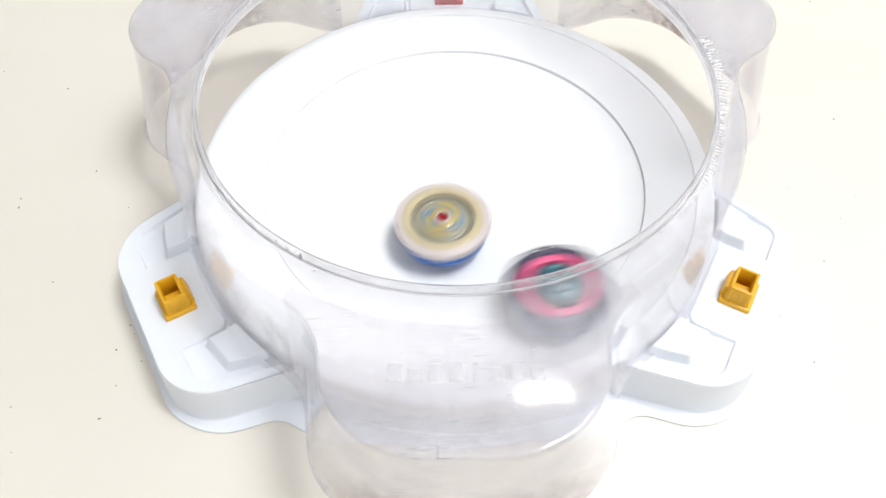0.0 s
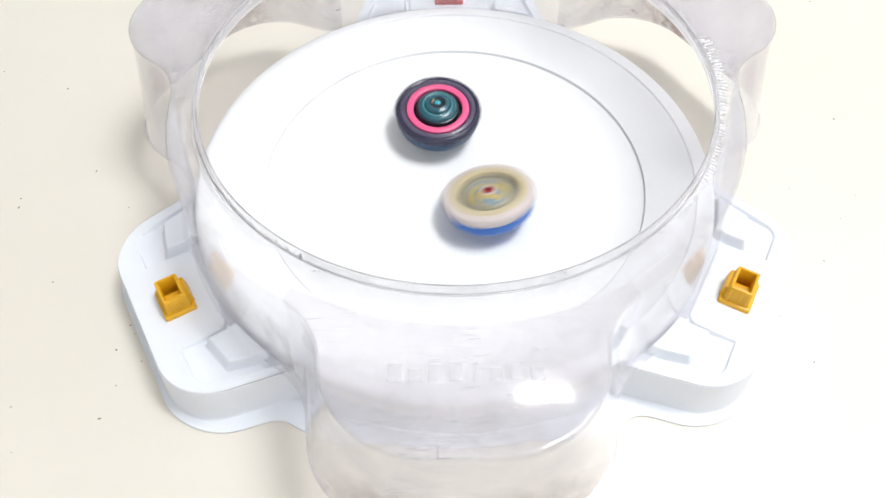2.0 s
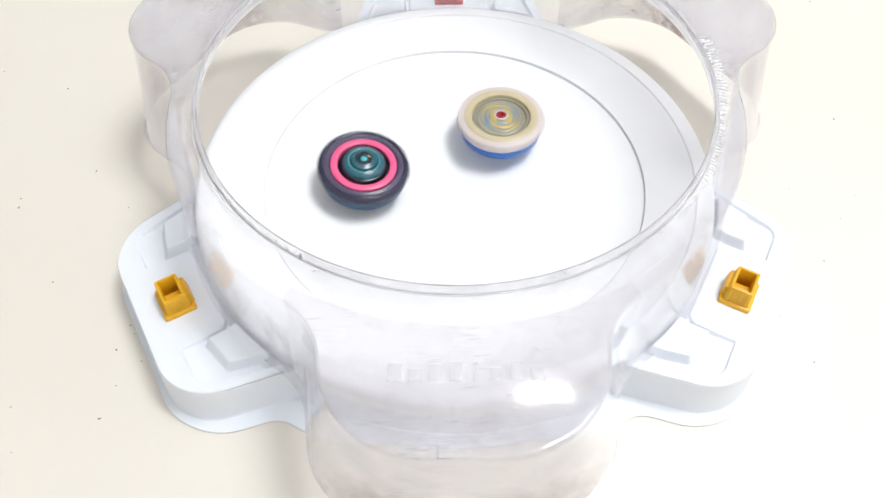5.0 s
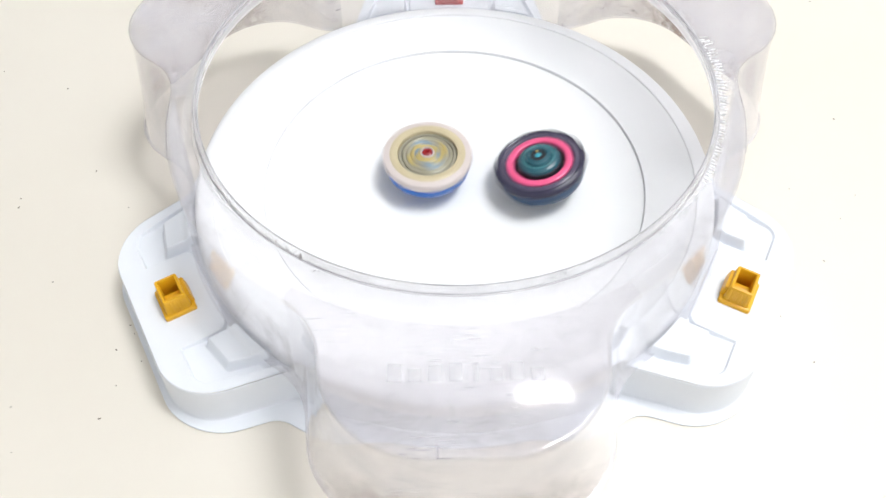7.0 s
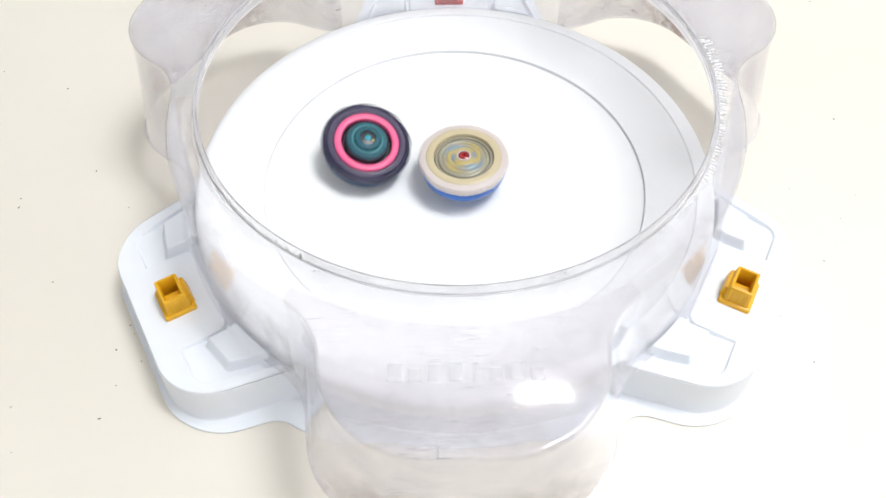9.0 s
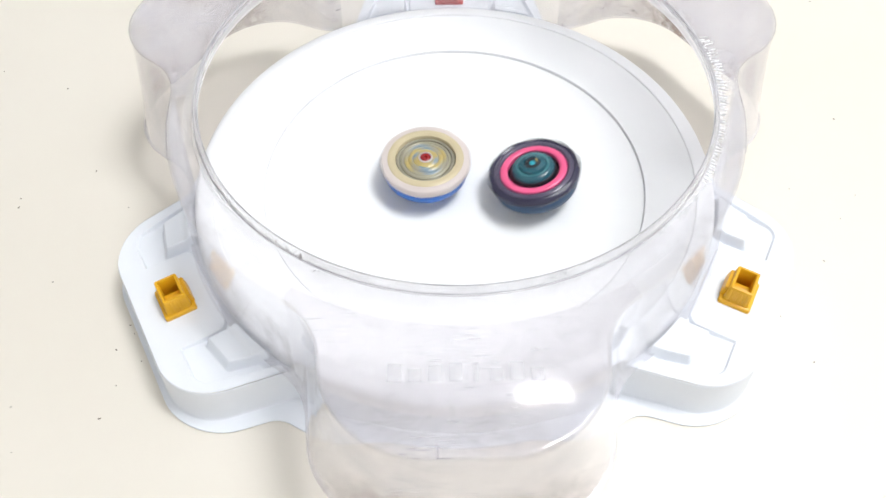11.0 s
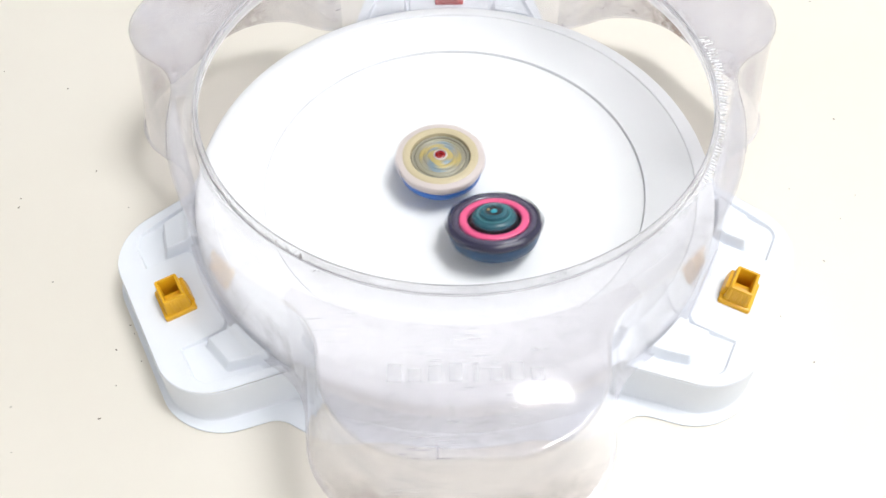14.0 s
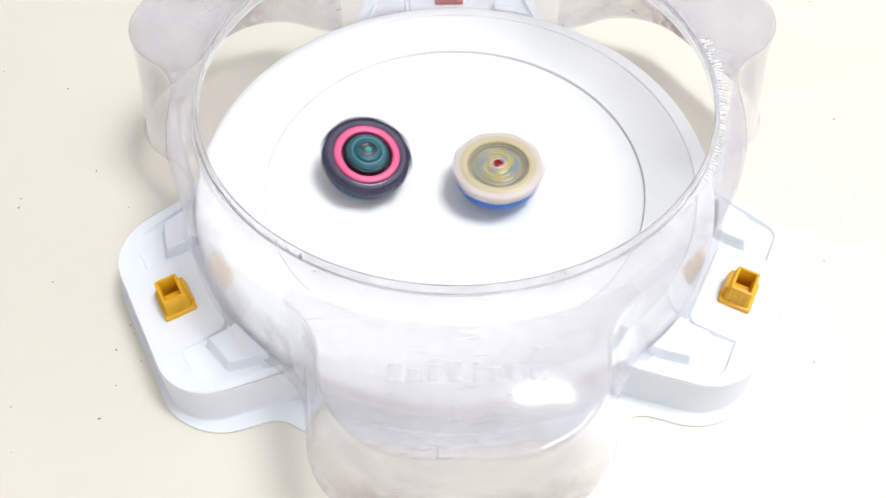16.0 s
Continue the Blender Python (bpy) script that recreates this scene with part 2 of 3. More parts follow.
def outline(theta, circle, angles, reach, half, taper, r, k):
    lo, hi = 0.9, 2.3
    c, s = math.cos(theta), math.sin(theta)
    a = min(angles, key=lambda q: abs((theta - q + math.pi) % (2 * math.pi) - math.pi))
    for _ in range(34):
        m = (lo + hi) / 2
        if smin(m - circle, tongue(m * c, m * s, a, reach, half, taper, r), k) < 0:
            lo = m
        else:
            hi = m
    return lo


ARMS = [radians(a) for a in (90, 210, 330)]
LOBES = [radians(a) for a in (30, 150, 270)]
NT = 720
THETA = [2 * math.pi * i / NT for i in range(NT)]


def ring(radii, heights):
    if not hasattr(heights, "__len__"):
        heights = [heights] * NT
    return [(r * U * math.cos(t), r * U * math.sin(t), zz(h)) for r, t, h in zip(radii, THETA, heights)]


def step(x, a, b):
    x = min(max((x - a) / (b - a), 0), 1)
    return x * x * (3 - 2 * x)


def arm_side(u, reach=1.706, r=0.22):
    """Half the arm's width at u along it, with round outer corners."""
    half = 0.584 - 0.20 * (u - 1.3)
    if u > reach - r:
        half -= r - math.sqrt(max(r * r - (u - reach + r) ** 2, 0))
    return half


def outside(r, *sides):
    """Signed distance from a convex corner of radius r; each side is a distance, negative inside."""
    over = [max(d + r, 0) for d in sides]
    far = max(sides)
    return math.sqrt(sum(d * d for d in over)) - r if far > -r else far


def arm_height(u, v):
    """The arm's top: a flat, round-cornered seat for the clip in a sunken channel, which widens into a pocket with a raised block at each end."""
    v = abs(v)
    seat = outside(0.05, 1.366 - u, v - 0.252)
    rim = outside(0.055, u - 1.592, (v - 0.546 + 0.28 * (u - 1.276)) / 1.04)
    r = math.hypot(u, v)
    side = 1 - step(outside(0.02, 0.276 - v, (v - 0.498 + 0.26 * (u - 1.278)) / 1.03, 1.345 - r), -0.014, 0.004)
    end = 1 - step((u - 1.488 + 0.23 * (v - 0.29)) / 1.03, -0.028, 0.004)
    sunk = 1 - step(max(rim, -seat), -0.007, 0.001)
    well = 1 - step(max(abs(u - 1.525) - 0.050, v - 0.066), -0.006, 0.006)
    return -0.060 * well - (0.027 - 0.012 * step(u, 1.47, 1.58) - 0.014 * step(1.40 - r, -0.01, 0.03)) * sunk + 0.066 * side * end


def arm():
    """An arm's top along x."""
    us = [1.14 + 0.02 * i for i in range(6)] + [1.26 + 0.0035 * i for i in range(104)] + [1.63, 1.65, 1.67, 1.684, 1.694, 1.700, 1.704, 1.706]
    bm = bmesh.new()
    rows = []
    for u in us:
        side = arm_side(u)
        rows.append([bm.verts.new((u * U, side * t / 172 * U, arm_height(u, side * t / 172) * U)) for t in range(-172, 173)])
    for a, c in zip(rows, rows[1:]):
        for i in range(len(a) - 1):
            bm.faces.new((a[i], c[i], c[i + 1], a[i + 1]))
    bmesh.ops.remove_doubles(bm, verts=bm.verts, dist=1e-6)
    return bm


def stadium_base():
    base = tagged(new("stadium_base"), "white plastic spinning-top arena with a round dish and three arms", "toy arena")
    dish = [(0.002, -0.13)] + [(i / 24, -0.012 - 0.118 * (1 - (i / 24) ** 2)) for i in range(1, 24)] + [(0.996, -0.0125)]
    part("dish", lathe([(r * U, zz(z)) for r, z in dish], 144, cap0=True), DISH, base, "smooth concave white dish")
    part("dish_ring", lathe([(r * U, zz(z)) for r, z in [(0.996, -0.0125), (0.9966, -0.0205), (1.0012, -0.0205), (1.0024, 0.0), (1.005, 0.002)]], 144), DISH, base, "thin groove round the dish")
    slope = [(1.005, 0.002), (1.06, 0.014), (1.14, 0.040), (1.20, 0.063), (1.232, 0.076), (1.2360, 0.077), (1.2385, 0.085), (1.244, 0.087), (1.262, 0.085), (1.288, 0.080), (1.310, 0.0745), (1.327, 0.0655), (1.336, 0.050), (1.341, 0.028), (1.344, -0.04)]
    part("slope", lathe([(r * U, zz(z)) for r, z in slope], 144), DISH, base, "raised white rim round the dish")
    top = [outline(t, 1.340, ARMS, 1.712, 0.590, 0.20, 0.22, 0.03) for t in THETA]
    off = [min(abs((t - a + math.pi) % (2 * math.pi) - math.pi) for a in LOBES) for t in THETA]
    foot = [outline(t, 1.405 + 0.088 * step(o, 0.20, 0.44), ARMS, 1.765, 0.680, 0.22, 0.26, 0.05) for t, o in zip(THETA, off)]
    lift = [0.062 * (1 - step(o, 0.24, 0.46)) for o in off]
    rings = []
    for d, h in ((-0.007, -0.0005), (-0.003, -0.003), (0.0, -0.010), (0.002, -0.022), (0.020, -0.215), (0.024, -0.228), (0.032, -0.234)):
        rings.append(ring([r + d for r in top], [h + up * step(-h, 0.02, 0.22) for up in lift]))
    for f, h in ((0.1, -0.2345), (0.5, -0.236), (0.92, -0.238), (0.985, -0.240), (1.0, -0.2425), (0.998, -0.2445), (0.90, -0.2450), (0.89, -0.2499)):
        rings.append(ring([(r + 0.032) * (1 - f) + g * f for r, g in zip(top, foot)], [h + up * (1 - min(f * 1.3, 1)) for up in lift]))
    part("skirt", skin(rings), WHITE, base, "white plastic skirt with a flat foot", 25)
    first = part("arm", arm(), WHITE, base, "white arm with sunken pockets", 60)
    for i, a in enumerate(ARMS):
        ob = first if i == 0 else first.copy()
        if i:
            scene.collection.objects.link(ob)
        ob.matrix_basis = Matrix.Translation((0, 0, zz(0))) @ Matrix.Rotation(a, 4, "Z")
    for a, material, label in ((90, RED, "red plastic clip"), (210, YELLOW, "yellow plastic clip"), (330, YELLOW, "yellow plastic clip")):
        c = clip(material, base, label)
        c.matrix_basis = Matrix.Rotation(radians(a), 4, "Z") @ Matrix.Translation((1.525 * U, 0, zz(0)))
    return base


def rounded(w, d, r, z, cx=0.0):
    """A round-cornered rectangle of half sizes w and d at height z."""
    out = []
    for q, (sx, sy) in enumerate(((1, 1), (-1, 1), (-1, -1), (1, -1))):
        for i in range(5):
            a = (q + i / 4) * math.pi / 2
            out.append((cx + sx * (w - r) + r * math.cos(a), sy * (d - r) + r * math.sin(a), z))
    return out


def clip(material, parent, label):
    """A hollow tapered socket on a flange, ribbed on two sides; x is outwards."""
    w, d, h = 0.0056, 0.0074, 0.0126
    wi, di = 0.0041, 0.0060
    flange = [rounded(0.0082, 0.0099, 0.0013, -0.0005), rounded(0.0082, 0.0099, 0.0013, 0.0016), rounded(0.0080, 0.0097, 0.0013, 0.0022), rounded(0.0075, 0.0092, 0.0012, 0.0025),
              rounded(wi, di, 0.0004, 0.0025), rounded(wi, di, 0.0004, -0.0055)]
    ob = part("clip", skin(flange, cap1=True), material, parent, label)
    body = [rounded(w + 0.0010, d + 0.0012, 0.0011, 0.0022), rounded(w + 0.0007, d + 0.0009, 0.0011, 0.0036), rounded(w + 0.0001, d + 0.0001, 0.0010, h - 0.0005), rounded(w - 0.0001, d - 0.0001, 0.0010, h - 0.0001),
            rounded(w - 0.0005, d - 0.0005, 0.0009, h), rounded(wi + 0.0003, di + 0.0003, 0.0006, h), rounded(wi, di, 0.0005, h - 0.0004), rounded(wi, di, 0.0004, 0.0022)]
    part("socket", skin(body), material, ob)
    part("cross_piece", one_box(-wi, wi, -0.0015, 0.0015, -0.0050, h * 0.50, bevel=0.0003), material, ob)
    tab = [rounded(0.0012, d * 0.80, 0.0006, z, -w - 0.0009 - x) for z, x in ((0.002, 0.0010), (h * 0.68, 0.0002), (h * 0.72, 0.0))]
    part("tab", skin(tab, cap1=True), material, ob)
    for s in (-1, 1):
        for i in range(6):
            x = -w + 0.0012 + i * 0.00176
            m = Matrix.Translation((x, s * (d + 0.0006), 0.0020)) @ Matrix.Rotation(radians(s * 5.5), 4, "X")
            part("rib", one_box(-0.00052, 0.00052, -0.0008, 0.0008, 0, h * 0.70, m=m, bevel=0.00025), material, ob)
    return ob


stadium_base()


# ---- clear cover ----
def cover():
    thing = tagged(new("arena_cover"), "scuffed clear plastic cover with three bulging pockets on the arena", "arena cover")
    top = [outline(t, 1.318, LOBES, 1.748, 0.532, 0.02, 0.385, 0.17) for t in THETA]
    low = [outline(t, 1.362, LOBES, 1.782, 0.655, 0.13, 0.33, 0.12) for t in THETA]
    lip = [(1.150, 0.684), (1.151, 0.706), (1.156, 0.713), (1.164, 0.712), (1.170, 0.700), (1.173, 0.680), (1.173, 0.670), (1.160, 0.668)]
    part("lip", skin([ring([r] * NT, h) for r, h in lip + lip[:1]]), LIP, thing, "thick rounded lip, worn and scratched", 50)
    # added grey tubes draw the dark lines light makes at the clear lip's edges
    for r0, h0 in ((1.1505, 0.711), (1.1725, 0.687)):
        part("lip_edge_line", skin([ring([r0 + 0.0030 * math.cos(a)] * NT, h0 + 0.0030 * math.sin(a)) for a in [math.pi * i / 3 for i in range(7)]]), EDGE_LINE, thing, "added grey line painting the dark refraction at the clear lip's edge")
    collar = [ring([r] * NT, h) for r, h in ((1.166, 0.668), (1.172, 0.655), (1.180, 0.630), (1.197, 0.612), (1.225, 0.604), (1.245, 0.602))]
    rings = [ring([1.245] * NT, 0.602)]
    shoulder = part("shoulder", skin(collar), DULL, thing, "clear curved shoulder under the lip", 30)
    s = shoulder.modifiers.new("thickness", "SOLIDIFY")
    s.thickness, s.offset, s.use_rim = 0.0012, -1, False
    for f in (0.04, 0.3, 0.6, 0.9, 0.97, 1.0):
        rings.append(ring([1.245 + (r - 0.018 - 1.245) * f for r in top], 0.602 - 0.001 * f))
    for d, h in ((-0.012, 0.6000), (-0.007, 0.5975), (-0.0035, 0.593), (-0.001, 0.587), (0.0, 0.578), (0.001, 0.550)):
        rings.append(ring([r + d for r in top], h))
    for i in range(1, 13):
        f = i / 12
        rings.append(ring([a + (b - a) * f for a, b in zip(top, low)], 0.550 * (1 - f) + 0.012 * f))
    rings.append(ring([r + 0.006 for r in low], 0.004))
    rings.append(ring([r + 0.022 for r in low], 0.003))
    # three pockets and the three wall panels between them
    for i in range(6):
        c, w = 60 + 120 * i, 62
        ids = [(c + j) % NT for j in range(-w, w + 1)] if i % 2 == 0 else [(c + j) % NT for j in range(-(120 - w), 121 - w)]
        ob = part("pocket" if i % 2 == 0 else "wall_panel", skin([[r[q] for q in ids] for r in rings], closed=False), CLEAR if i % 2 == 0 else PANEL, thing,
                  "clear bulging pocket, dusty inside" if i % 2 == 0 else "clear curved wall, hazy with scratches", 30)
        s = ob.modifiers.new("thickness", "SOLIDIFY")
        s.thickness, s.offset, s.use_rim = 0.0012, -1, False
    # the thicker moulded edge along the rear pockets' tops
    for c0, c1 in ((-36, 130), (230, 396)):
        ids = [q % NT for q in range(c0, c1 + 1)]
        tube = [ring([r - 0.002 + 0.0034 * math.cos(a) for r in top], 0.589 + 0.0034 * math.sin(a)) for a in [math.pi * i / 3 for i in range(7)]]
        part("moulded_edge", skin([[r[q] for q in ids] for r in tube], closed=False), BEAD, thing, "thicker clear edge")
    # on the lip: white ridges with the shade between painted grey, dark nicks opposite
    rng = random.Random(4)
    bm, pale = bmesh.new(), bmesh.new()
    for i in range(96):
        f = i / 95
        a = radians(-31 + 46 * f + rng.uniform(-0.15, 0.15))
        r = 1.186 + 0.066 * max(0, (f - 0.3) / 0.7) + rng.uniform(-0.006, 0.006) * (1 + 3 * f)
        h = rng.uniform(0.0010, 0.0019) * (1 + 0.5 * f)
        m = Matrix.Rotation(a, 4, "Z") @ Matrix.Translation((r * U, 0, zz(0.630 - 0.016 * f))) @ Matrix.Rotation(radians(12 - 10 * f), 4, "Y") @ Matrix.Rotation(rng.uniform(-0.25, 0.25), 4, "Z")
        box(bm if i % 2 else pale, -h, h, -0.00022, 0.00022, 0.0003, 0.0008, m)
    part("tick_marks", bm, TICK_SHADE, thing, "shade between the fine white ridges, painted as grey ticks")["kind"] = "stuff"
    part("tick_marks", pale, DISH, thing, "row of fine white ridges")["kind"] = "stuff"
    bm = bmesh.new()
    for i in range(60):
        a = radians(rng.gauss(222, 13))
        s, z = rng.uniform(0.00005, 0.00016), zz(rng.uniform(0.685, 0.712))
        box(bm, 1.170 * U - 0.0004, 1.170 * U + 0.0003, -s, s * rng.uniform(1, 3), z - s, z + s, Matrix.Rotation(a, 4, "Z"))
    box(bm, 1.160 * U, 1.1755 * U, -0.00009, 0.00009, zz(0.675), zz(0.708), Matrix.Rotation(radians(239), 4, "Z"))
    part("nicks", bm, NICK, thing, "dark worn nicks")["kind"] = "stuff"
    # white hairline scratches on the front pocket and its top
    bm = bmesh.new()
    for i in range(84):
        x, a, h = rng.uniform(-0.045, 0.045), rng.gauss(0, 0.16 if i < 36 else 0.8), rng.uniform(0.0015, 0.0060)
        if i < 36:
            y, z = -1.752 * U - 0.0010, zz(rng.uniform(0.06, 0.40))
            y += -(0.540 * U - z + zz(0)) * 0.064
            m = Matrix.Translation((x * 0.62, y, z)) @ Matrix.Rotation(a, 4, "Y")
        else:
            m = Matrix.Translation((x * 0.62 - 0.014, -rng.uniform(1.56, 1.69) * U, zz(0.6025))) @ Matrix.Rotation(a, 4, "Z")
        w = rng.uniform(0.00003, 0.00007)
        box(bm, -h, h, -w, w, -w, w, m)
    part("scuffing", bm, HAIR, thing, "fine white scratches")["kind"] = "stuff"
    # the raised lettering as plain blocks
    for i, (w, h) in enumerate(((5.6, 7.6), (5.4, 5.2), (5.6, 6.8), (5.4, 7.8), (2.0, 7.8), (5.2, 5.2), (5.4, 7.8), (5.4, 5.2))):
        x = -27.0 + i * 7.9
        bm = one_box((x - w / 2) * 0.001, (x + w / 2) * 0.001, -1.474 * U, -1.474 * U + h * 0.001, zz(0.6) + 0.0001, zz(0.6) + 0.0005, bevel=0.0002)
        part("raised_block", bm, EMBOSS, thing)
    return thing


cover()


def grit():
    """Crumbs of dark grit on the floor round the arena, in millimetres from its axis."""
    rng = random.Random(9)
    bm = bmesh.new()
    spots = [(-268, 9), (-267, 108), (-227, 31), (-229, -129), (-183, -97), (-178, -118), (-221, -153), (-267, 2), (256, 69), (233, -15), (209, 9), (248, 3), (-179, -82), (-168, -104), (-182, -136), (-230, -53), (178, -82), (188, -110)]
    spots += [(s * rng.uniform(190, 420), rng.uniform(-200, 330)) for s in (-1, 1) for _ in range(9)]
    spots = [(x, y, 0) for x, y in spots] + [(-162.5, -102.7, LIFT), (-170.0, -37.7, LIFT - 0.003), (159.7, -72.5, LIFT), (158.2, -60.9, LIFT)]
    for x, y, z in spots:
        r = rng.uniform(0.0002, 0.00048) * (0.6 if z else 1)
        made = bmesh.ops.create_icosphere(bm, subdivisions=1, radius=r, matrix=Matrix.Translation((x / 1000, y / 1000, z + r * 0.4)) @ Matrix.Rotation(rng.uniform(0, 3), 4, "Z") @ Matrix.Diagonal((rng.uniform(0.8, 2.6), 1, 0.6, 1)))
        for w in made["verts"]:
            w.co += Vector((rng.uniform(-1, 1), rng.uniform(-1, 1), 0)) * r * 0.3
    tagged(finish("grit", bm, SPECK), "scattered dark specks of grit on floor and arms", "grit", kind="stuff")


grit()


# ---- spinning tops ----
LEG = 3.0  # millimetres by which the tip lifts the body


def lugged(profile, wave, k=108):
    """A turned ring in millimetres whose outer side swells into nine shallow lugs."""
    big = max(r for r, z in profile)
    rings = []
    for r, z in profile:
        w = wave * max(0, (r / big - 0.85) / 0.15)
        rings.append([(r * 0.001 * (1 + w * math.cos(18 * math.pi * i / k)) * math.cos(2 * math.pi * i / k), r * 0.001 * (1 + w * math.cos(18 * math.pi * i / k)) * math.sin(2 * math.pi * i / k), (z + LEG) * 0.001) for i in range(k)])
    return skin(rings)


def top_gold():
    t = tagged(new("spinning_top"), "cream and yellow plastic spinning top with a blue disc, spinning", "spinning top", "spinning tops in the dish")
    m = 0.001
    L = lambda pr, k=64, **kw: lathe([(r * m, (z + LEG) * m) for r, z in pr], k, **kw)
    part("tip", L([(0.3, -LEG), (1.6, 0.3 - LEG), (2.3, 1.2 - LEG), (3.0, 2.8 - LEG), (4.6, 2.2), (9, 3.4), (15, 4.4), (15.5, 5.5)], 48, cap0=True), BLUE, t, "blue plastic driver tip")
    part("disc", L([(4, 4.2), (18, 4.3), (22.4, 5.2), (24.2, 7.6), (24.8, 11.0), (24.4, 12.4), (5, 12.6)]), BLUE, t, "blue disc")
    part("rim", lugged([(21, 11.8), (24.4, 12.4), (25.6, 14.2), (26.2, 16.4), (26.3, 17.6), (25.7, 18.7), (23.8, 19.2), (22.2, 19.3), (22.0, 18.9)], 0.028), PALE, t, "pale lilac outer rim")
    part("face", L([(22.3, 19.1), (21.8, 19.5), (19.4, 19.7), (17.7, 19.3), (17.4, 18.5), (17.3, 16.4)]), GOLDY, t, "pale yellow ring")
    part("inner_ring", L([(17.4, 16.6), (16.7, 17.8), (15.6, 17.8), (15.0, 16.4), (14.8, 16.2)]), GREY, t, "grey inner ring")
    dome = [(14.9, 16.2), (14.7, 17.3), (13.6, 17.7), (12.9, 17.4), (12.2, 18.0), (10.8, 18.3), (10.2, 18.0), (9.5, 18.6), (8.0, 18.9), (7.4, 18.6), (6.8, 19.0), (5.4, 19.4), (4.2, 19.5)]
    k = 48
    bm = L(dome, k)
    bm.faces.ensure_lookup_table()
    blades = (0, 0, 0, 0), (0, 0, 2, 0), (0, 2, 2, 0), (0, 2, 0, 0), (1, 0, 3, 0), (1, 0, 3, 2), (1, 0, 3, 2), (1, 3, 3, 0), (1, 3, 0, 0), (1, 3, 1, 3), (3, 3, 1, 3), (3, 3, 0, 3)
    for i, f in enumerate(bm.faces):
        row = i // k
        f.material_index = blades[row][((i % k + row) % k) // 6 % 4]
    ob = part("dome", bm, SILVER, t, "silver dome with blue and amber blades")
    for extra in (SKY, GREY, AMBER):
        ob.data.materials.append(extra)
    part("collar", L([(4.3, 19.2), (4.1, 20.0), (3.4, 20.2), (3.2, 19.6)], 32), PALE, ob, "pale collar")
    part("chip", L([(0.05, 19.0), (1.1, 19.1), (1.4, 19.9), (2.4, 20.1), (3.3, 19.7)], 6, cap0=True), CHIP, ob, "red centre chip")
    return t


def top_pink():
    t = tagged(new("spinning_top"), "navy plastic spinning top with a pink ring and teal centre, spinning", "spinning top", "spinning tops in the dish")
    m = 0.001
    L = lambda pr, k=64, **kw: lathe([(r * m, (z + LEG) * m) for r, z in pr], k, **kw)
    part("tip", L([(0.3, -LEG), (1.6, 0.3 - LEG), (2.3, 1.2 - LEG), (3.0, 2.8 - LEG), (4.6, 2.2), (9, 3.4), (15, 4.4), (15.5, 5.5)], 48, cap0=True), NAVY2, t, "dark blue driver tip")
    part("disc", L([(4, 4.2), (18, 4.3), (22.0, 5.0), (24.0, 7.0), (25.0, 10.4), (24.9, 13.2), (24.2, 13.8), (5, 13.9)]), NAVY2, t, "blue-black disc")
    part("rim", lugged([(20, 13.2), (24.4, 13.6), (25.6, 14.4), (26.3, 15.8), (26.3, 17.1), (25.6, 18.3), (23.8, 19.0), (22.9, 18.5)], 0.032), NAVY, t, "navy outer rim")
    part("rim_band", L([(23.0, 18.3), (22.4, 18.9), (20.6, 19.2), (19.8, 18.6), (19.0, 17.5)]), MAUVE, t, "grey mauve band inside the rim")
    part("ring", L([(19.1, 17.1), (19.0, 18.7), (18.3, 19.3), (15.8, 19.4), (15.0, 18.8), (14.8, 16.0)]), PINK, t, "bright pink ring")
    part("gap", L([(14.9, 16.5), (13.8, 15.5), (12.6, 15.5)]), BLACK, t, "black recess")
    dome = part("dome", L([(12.2, 19.2), (12.0, 20.4), (11.2, 21.4), (9.4, 22.0), (9.0, 21.4), (7.8, 21.9), (7.2, 23.3), (4.8, 24.1), (4.4, 23.4)]), TEAL, t, "stepped teal dome")
    part("dome_base", L([(13.3, 15.5), (13.1, 18.4), (12.7, 19.2), (12.1, 19.4)]), BLACK, dome, "black foot of the dome")
    part("hub", L([(4.45, 23.6), (4.2, 23.3), (2.0, 23.5)], 32), BLACK, dome, "dark hub")
    part("pip", one_box(0.0027, 0.0041, -0.0008, 0.0008, 0.0261, 0.0268, bevel=0.0002), AMBER, dome, "small amber pip")
    part("band", L([(9.4, 22.1), (8.8, 22.3), (8.3, 22.1)], 48), SLATE, dome, "lighter teal band")
    part("chip", L([(0.05, 24.4), (1.1, 24.2), (2.0, 23.6)], 6, cap0=True), CYAN, dome, "cyan centre chip")
    return t


GOLD_TOP, PINK_TOP = top_gold(), top_pink()


def dish_height(r):
    r /= U
    return zz(-0.012 - 0.118 * (1 - r * r) if r < 1 else (r - 1) * 0.26)


